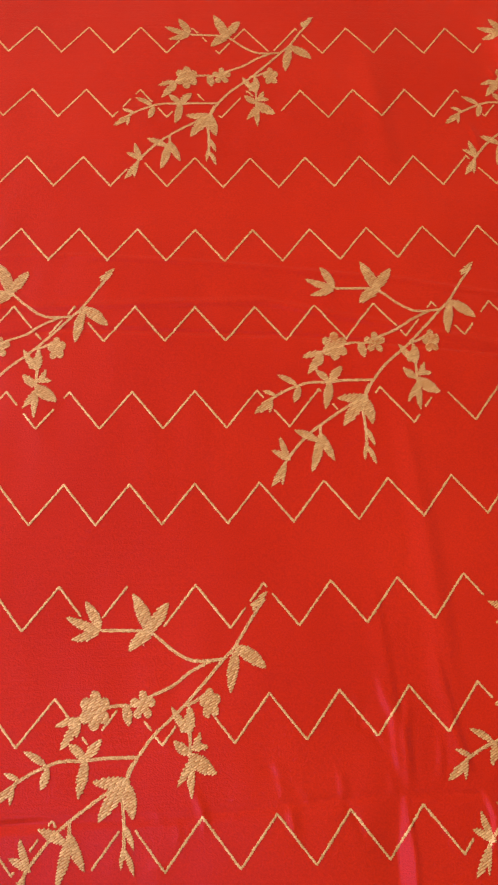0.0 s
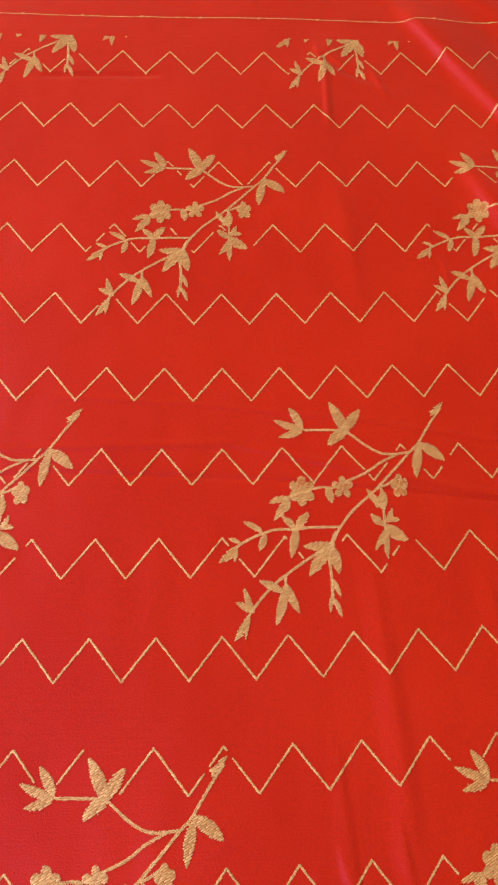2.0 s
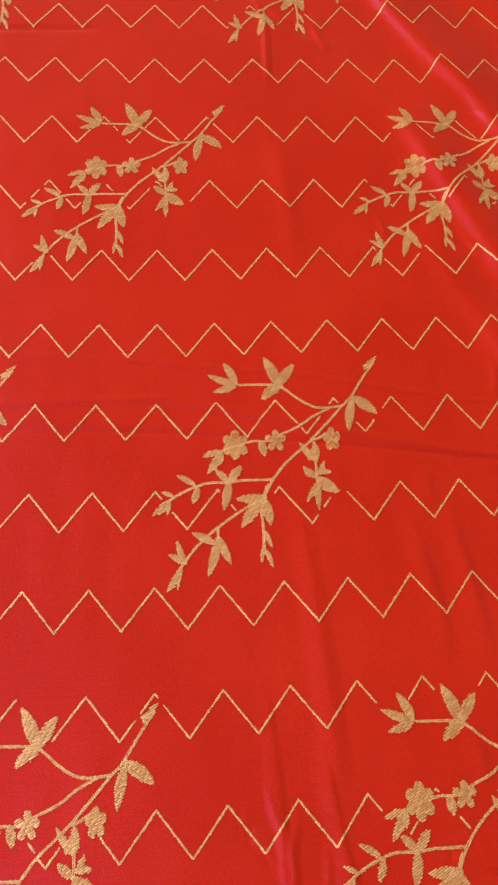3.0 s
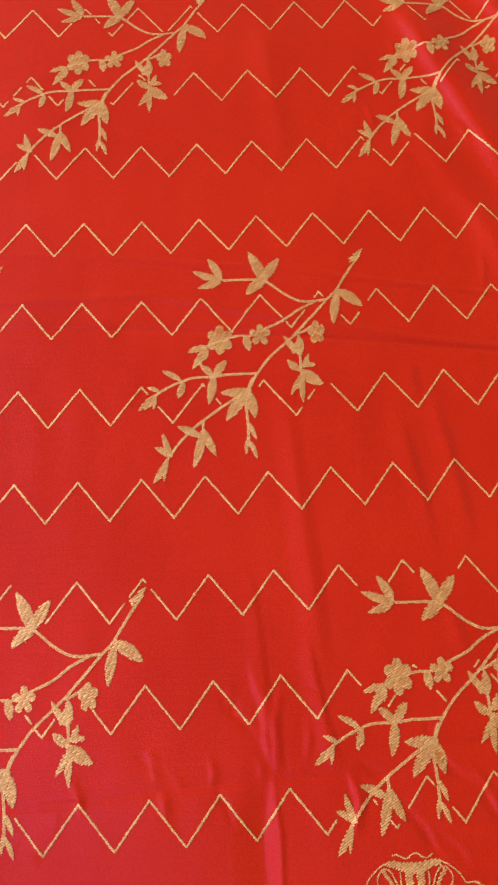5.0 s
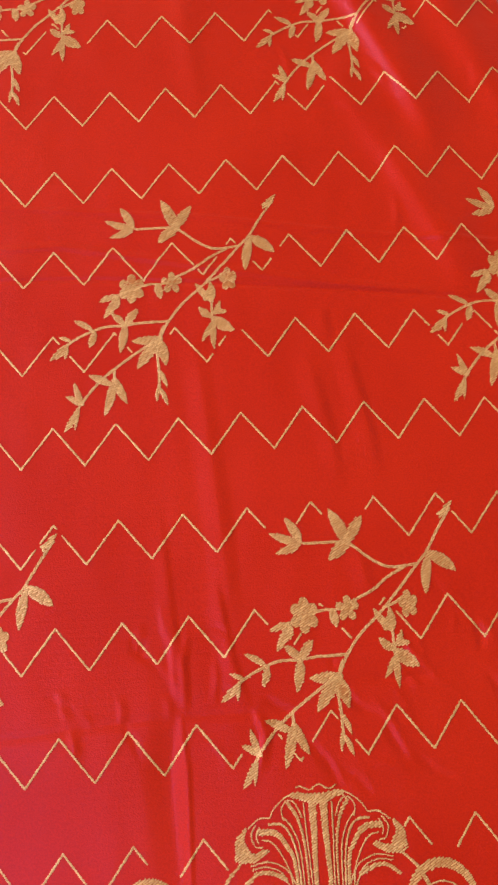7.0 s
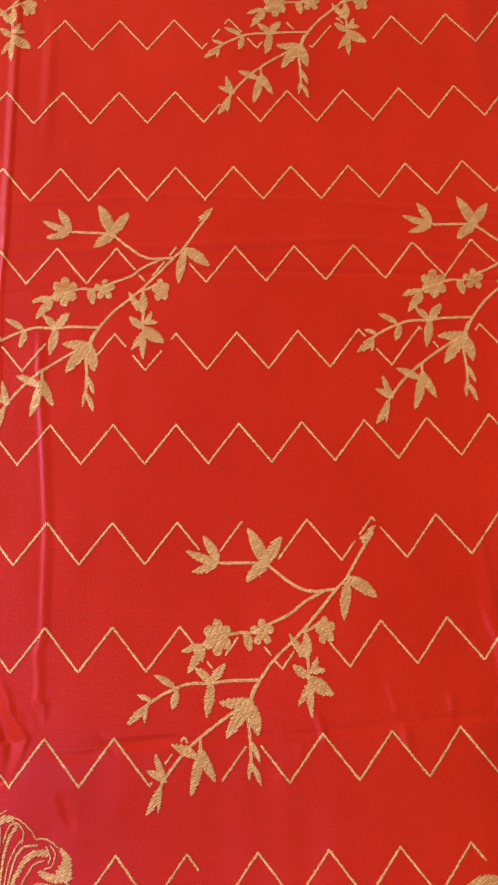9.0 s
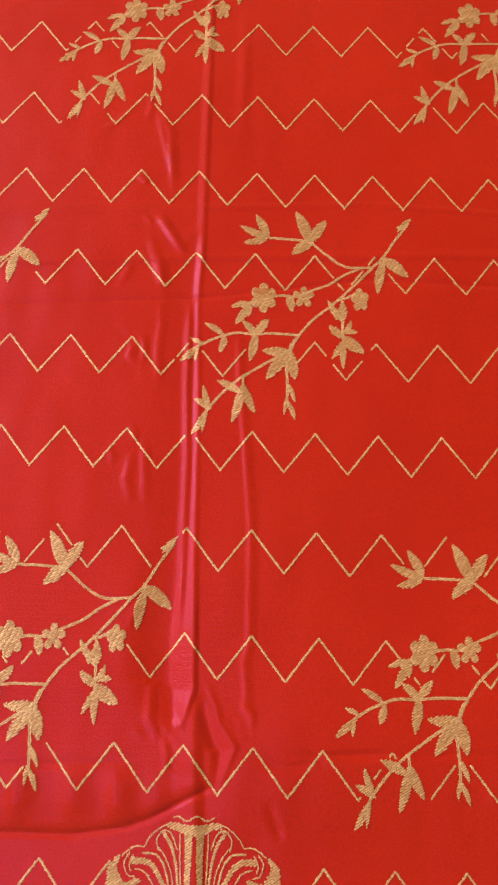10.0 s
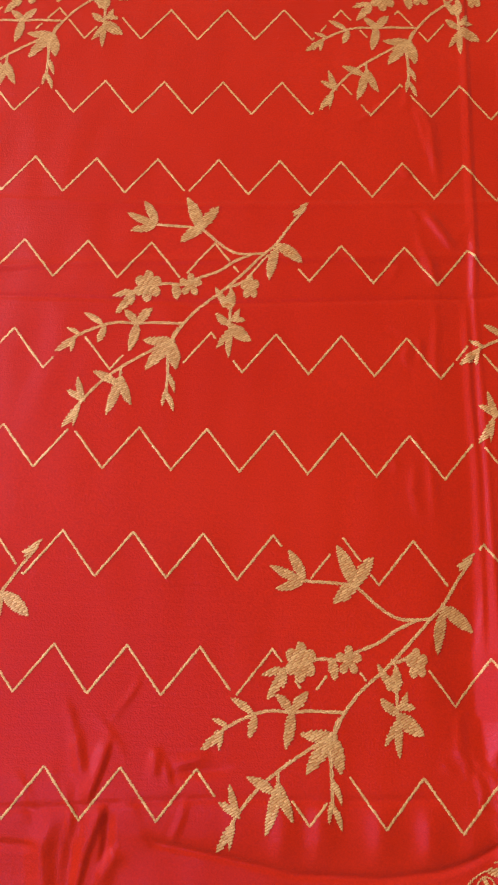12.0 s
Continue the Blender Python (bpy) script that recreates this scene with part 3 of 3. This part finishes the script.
def curved(line, per=6):
    """A smooth line through points."""
    pts = [Vector(p) for p in line]
    pts = [2 * pts[0] - pts[1], *pts, 2 * pts[-1] - pts[-2]]
    out = []
    for n in range(1, len(pts) - 2):
        a, b, c, d = pts[n - 1 : n + 3]
        for s in range(per):
            t = s / per
            out.append(0.5 * (2 * b + (c - a) * t + (2 * a - 5 * b + 4 * c - d) * t * t + (3 * b - a - 3 * c + d) * t**3))
    return [*out, pts[-2]]


# one sprig, in millimetres from the tip of its main stem: stems, then leaves (base, tip, width)
STEMS = [
    [(0, -3), (-9, -15), (-19, -30), (-26, -37), (-39, -51), (-52, -64), (-66, -76), (-73, -84), (-78, -91), (-83, -101)],
    [(-26, -37), (-40, -38), (-48, -36), (-57, -30), (-65, -23), (-72, -20), (-97, -19)],
    [(-34, -38), (-46, -44), (-56, -51), (-70, -57), (-78, -61), (-90, -61), (-112, -68)],
    [(-76, -88), (-86, -88), (-96, -88), (-105, -89), (-119, -89), (-133, -94), (-144, -100)],
    [(-81, -98), (-97, -108), (-112, -118), (-124, -128), (-135, -141), (-141, -151)],
    [(-85, -107), (-84, -119), (-84, -130), (-84, -138)],
    [(-47, -62), (-47, -77), (-47, -88)],
    [(-37, -56), (-44, -60), (-50, -62)],
    [(-113, -119), (-113, -127)],
    [(-79, -91), (-82, -97), (-82, -105)],
]
UPPER_LEAVES = [(-8, -10, 2, 1, 4.0), (-9, -7, -4, -5, 2.5), (-97, -19, -117, -11, 6.0), (-97, -19, -106, -2, 6.8), (-97, -19, -114, -24, 6.0),
                (-68, -23, -78, 2, 8.6), (-68, -21, -57, -4, 7.8), (-65, -18, -81, -31, 8.2), (-19, -30, -2, -43, 8.6), (-18, -31, -23, -56, 7.0),
                (-83, -60, -81, -72, 6.4)]
MIDDLE_LEAVES = [(-109, -67, -122, -71, 4.8), (-109, -67, -119, -83, 6.0), (-109, -67, -110, -77, 5.0), (-105, -89, -96, -78, 6.4), (-105, -89, -114, -80, 5.8),
                 (-105, -87, -109, -108, 6.6), (-126, -91, -139, -83, 4.8), (-125, -91, -129, -103, 5.4), (-140, -98, -149, -94, 3.6), (-142, -99, -155, -110, 5.6),
                 (-143, -101, -145, -110, 3.0)]
LOWER_LEAVES = [(-80, -100, -101, -100, 7.2), (-81, -99, -98, -120, 8.4), (-84, -99, -79, -119, 8.2), (-84, -101, -89, -112, 5.0), (-84, -121, -79, -134, 3.8),
                (-84, -131, -86, -143, 3.0), (-84, -133, -79, -146, 3.8), (-114, -130, -130, -122, 6.0), (-113, -124, -120, -150, 6.6), (-113, -124, -105, -143, 6.2)]
END_LEAVES = [(-134, -142, -139, -126, 4.8), (-133, -142, -145, -135, 5.0), (-136, -143, -146, -159, 5.2), (-136, -144, -139, -158, 3.0)]
HANGING_LEAVES = [(-47, -77, -57, -62, 5.2), (-47, -77, -47, -62, 6.0), (-47, -88, -56, -80, 6.0), (-46, -86, -41, -76, 4.2), (-47, -84, -37, -84, 4.8),
                  (-48, -87, -33, -98, 9.0), (-46, -89, -55, -104, 4.6), (-46, -89, -47, -110, 4.9)]
LEAVES = UPPER_LEAVES + MIDDLE_LEAVES + LOWER_LEAVES + END_LEAVES + HANGING_LEAVES
BLOSSOMS = [(-100, -63, 9.0, 6, 0.5, 1.2, 0.30), (-35, -61, 6.2, 5, 0.4, 1.4, 0.34), (-73, -61, 7.4, 5, 0.3, 1.1, 0.55), (-49, -72, 4.6, 5, 0.2, 1.1, 0.30)]

# the sprigs on the cloth: place of the tip, and how the cloth there is pulled
PULL = (0.983, -0.012, -0.006, 0.995)
SPRIGS = [(0.1922, -0.0819, 1.002, -0.001, 0.012, 1.014), (-0.0566, -0.0865, 0.986, -0.002, -0.042, 1.017), (-0.3036, -0.0828, 0.984, -0.002, -0.014, 0.998)]
SPRIGS += [(-0.5500, -0.0830, *PULL), (0.4400, -0.0830, *PULL)]
SPRIGS += [(0.0928, 0.1465, 0.986, -0.006, 0.001, 0.987), (0.3385, 0.1493, 0.970, -0.010, 0.005, 0.970)]
SPRIGS += [(-0.1540, 0.1465, *PULL), (-0.4010, 0.1470, *PULL), (-0.6460, 0.1470, *PULL)]
SPRIGS += [(0.0394, -0.3108, 0.992, -0.030, 0.003, 1.006), (0.2864, -0.3060, 0.981, -0.022, 0.012, 0.988), (-0.2075, -0.3076, 0.977, -0.028, -0.012, 1.005)]
SPRIGS += [(-0.4530, -0.3070, *PULL), (0.5290, -0.3080, *PULL)]
SPRIGS += [(x, 0.3730, *PULL) for x in (-0.0060, 0.2410, -0.2530, -0.5000)]


def on_cloth(tip, x, y):
    ox, oy, a, b, c, d = tip
    return ox + (a * x + b * y) / 1000, oy + (c * x + d * y) / 1000


def sprig(tip):
    at = lambda x, y: on_cloth(tip, x, y)  # noqa: E731
    base = Patch()
    for line in STEMS:
        if max(at(*p)[0] for p in line) < X1 - 0.03:
            base.strip([at(*p) for p in curved(line, 4)], [0.0019] * len(line[1:] * 4 + line[:1]))
    stem = base.made("sprig_motif", saree, "gold-thread sprig of leaves and blossoms")
    if not stem:
        return
    for n, (bx, by, tx, ty, w) in enumerate(LEAVES):
        p = Patch(0.00032)
        a, b = at(bx, by), at(tx, ty)
        if max(a[0], b[0]) > hem(b[1]) - 0.01:
            continue
        p.blade(*a, *b, w / 1000, bend=0.03 * (-1) ** n)
        p.made("leaf", stem)
    for x, y, r, petals, turn, tall, notch in BLOSSOMS:
        a = at(x, y)
        if a[0] + 0.01 > hem(a[1]):
            continue
        p = Patch(0.00034)
        p.blossom(*a, r / 1000, petals, turn, tall, notch)
        p.made("blossom", stem)


for tip in SPRIGS:
    sprig(tip)

# pieces of the sprigs as segments, which the zigzags stop short of
SEGMENTS = [(*a, *b, 0.8) for line in STEMS for a, b in zip(line, line[1:])]
SEGMENTS += [(bx, by, tx, ty, w * 0.45) for bx, by, tx, ty, w in LEAVES]
SEGMENTS += [(x, y, x, y, r) for x, y, r, *_ in BLOSSOMS]
SEG = [np.array([(*on_cloth(tip, x, y), *on_cloth(tip, u, v), w / 1000) for x, y, u, v, w in SEGMENTS]) for tip in SPRIGS]
SHELLS = [(0.1885, -0.4670), (-0.1905, -0.4670)]
SCROLLS = [-0.399, -0.2365, -0.074, 0.090, 0.254]


def clear(x, y):
    """Whether the ground weave is free of figures here."""
    for tip, seg in zip(SPRIGS, SEG):
        if -0.18 < x - tip[0] < 0.02 and -0.18 < y - tip[1] < 0.02:
            px, py = x - seg[:, 0], y - seg[:, 1]
            dx, dy = seg[:, 2] - seg[:, 0], seg[:, 3] - seg[:, 1]
            s = np.clip((px * dx + py * dy) / np.maximum(dx * dx + dy * dy, 1e-12), 0, 1)
            if (np.hypot(px - s * dx, py - s * dy) - seg[:, 4]).min() < 0.0007:
                return False
    for sx, sy in SHELLS:
        if ((x - sx) / 0.053) ** 2 + ((y - sy + 0.045) / 0.047) ** 2 < 1:
            return False
    return not any(math.hypot(x - sx, y + 0.525) < 0.024 for sx in SCROLLS)


def zigzag(row):
    corners = []
    for k2 in range(-34, 20):
        x, y = woven(k2 / 2, row)
        corners.append((x, y - (0.0258 if k2 % 2 else 0)))
    run = []
    for a, b in zip(corners, [*corners[1:], corners[-1]]):
        for s in range(24):
            f = s / 24
            x, y = a[0] * (1 - f) + b[0] * f, a[1] * (1 - f) + b[1] * f
            if clear(x, y) and X0 + 0.01 < x < hem(y) - 0.012 and (a, b) != (corners[-1], corners[-1]):
                run.append((x, y))
                continue
            if len(run) > 3:
                p = Patch()
                p.strip(run, [0.0017] * len(run))
                p.made("zigzag_stripe", saree, "thin gold-thread zigzag stripe")
            run = []


for row in range(-5, 8):
    zigzag(row)


# ---- the shells and scrolls of the near border ----
# right half of a shell, in millimetres from the middle of its crest: lines of points, widths at both ends
FLUTES = [
    ([(0, -5), (6, -4.5), (11, -3), (14, -3)], 6.5, 4.0),
    ([(3.2, -6), (3.3, -24), (4, -46), (3.5, -75)], 5.6, 2.4),
    ([(8, -7), (7.5, -24), (6.4, -46), (5.8, -75)], 1.0, 0.9),
    ([(17, -7), (12.5, -14), (9.3, -27), (8.3, -47), (8, -75)], 3.0, 1.7),
    ([(9.5, -15), (13, -7), (17.5, -5.5), (21, -10), (20, -16)], 1.0, 1.0),
    ([(20, -14), (15.5, -20), (11.6, -32), (10.4, -60)], 0.9, 0.9),
    ([(14, -2), (19, -4), (25, -9), (28, -14)], 0.9, 0.9),
    ([(28, -14), (34, -14), (41, -19)], 1.0, 1.0),
    ([(29, -17), (21, -18), (16, -25), (13, -40), (11.5, -75)], 1.8, 1.3),
    ([(34, -21), (25, -22), (18.5, -30), (15, -40), (13.5, -75)], 4.6, 2.4),
    ([(33, -25), (27, -27), (21, -36), (17.5, -47), (16, -75)], 1.0, 1.0),
    ([(36, -17), (39, -22), (37, -28), (33, -29)], 1.0, 1.0),
    ([(34, -18), (36, -23), (35, -27)], 0.9, 0.9),
    ([(42, -19), (45.5, -25), (44, -32)], 2.5, 10.0),
    ([(46, -33), (38, -34), (31, -31)], 7.0, 4.0),
    ([(21, -46), (28, -42.5), (36, -42), (43, -47)], 3.4, 3.0),
    ([(15, -50), (20, -41), (30, -36.5), (40, -38)], 0.9, 0.9),
    ([(18, -52), (23, -42.5), (31, -39), (40, -40)], 0.9, 0.9),
    ([(46, -37), (53, -44), (58, -53)], 2.2, 3.6),
]


def shell(sx, sy):
    crest = Patch()
    crest.strip([(sx + x / 1000, sy + (1.2 * math.sin(x * 0.55 + 0.8) + 1 - abs(x) * 0.03) / 1000) for x in range(-12, 13)], [0.0011] * 25)
    body = crest.made("shell_motif", saree, "gold-thread scallop shell of the border")
    for line, first, last in FLUTES:
        for side in (1, -1):
            pts = curved(line)
            p = Patch(0.0003)
            ws = [1.02 * (first + (last - first) * n / (len(pts) - 1)) / 1000 for n in range(len(pts))]
            p.strip([(sx + side * v[0] / 1000, sy + v[1] / 1000) for v in pts], ws)
            p.made("flute", body)


def scroll(sx):
    outer = Patch()
    ring = [(sx + 0.019 * math.cos(a), -0.531 + 0.021 * math.sin(a)) for a in np.linspace(-0.6, math.pi + 0.6, 26)]
    outer.strip(ring, [0.001 + 0.0055 * math.sin(math.pi * n / 25) for n in range(26)])
    body = outer.made("scroll_motif", saree, "gold-thread scroll of the border")
    for r, w in ((0.0135, 0.0012), (0.010, 0.0022), (0.005, 0.0012)):
        p = Patch(0.0003)
        p.strip([(sx + r * math.cos(a), -0.533 + r * math.sin(a)) for a in np.linspace(-1.2, math.pi, 22)], [w] * 22)
        p.made("curl", body)


for spot in SHELLS:
    shell(*spot)
for spot in SCROLLS:
    scroll(spot)


def far_line():
    p = Patch()
    xs = np.arange(X0 + 0.01, hem(0.286) - 0.01, 0.003)
    p.strip([(x, 0.3000 + 0.0006 * math.sin(x * 23) - 0.004 * x) for x in xs], [0.0011] * len(xs), top=1.0)
    line = p.made("border_line", saree, "thin gold-thread line along the far border")
    for n in range(-10, 6):
        x = 0.025 + n * 0.0515
        if X0 + 0.02 < x < 0.32:
            d = Patch(0.00032)
            d.strip([(x - 0.0014, 0.3000 - 0.004 * x), (x + 0.0014, 0.3000 - 0.004 * x)], [0.0022, 0.0022], top=1.0)
            d.made("knot", line)


far_line()
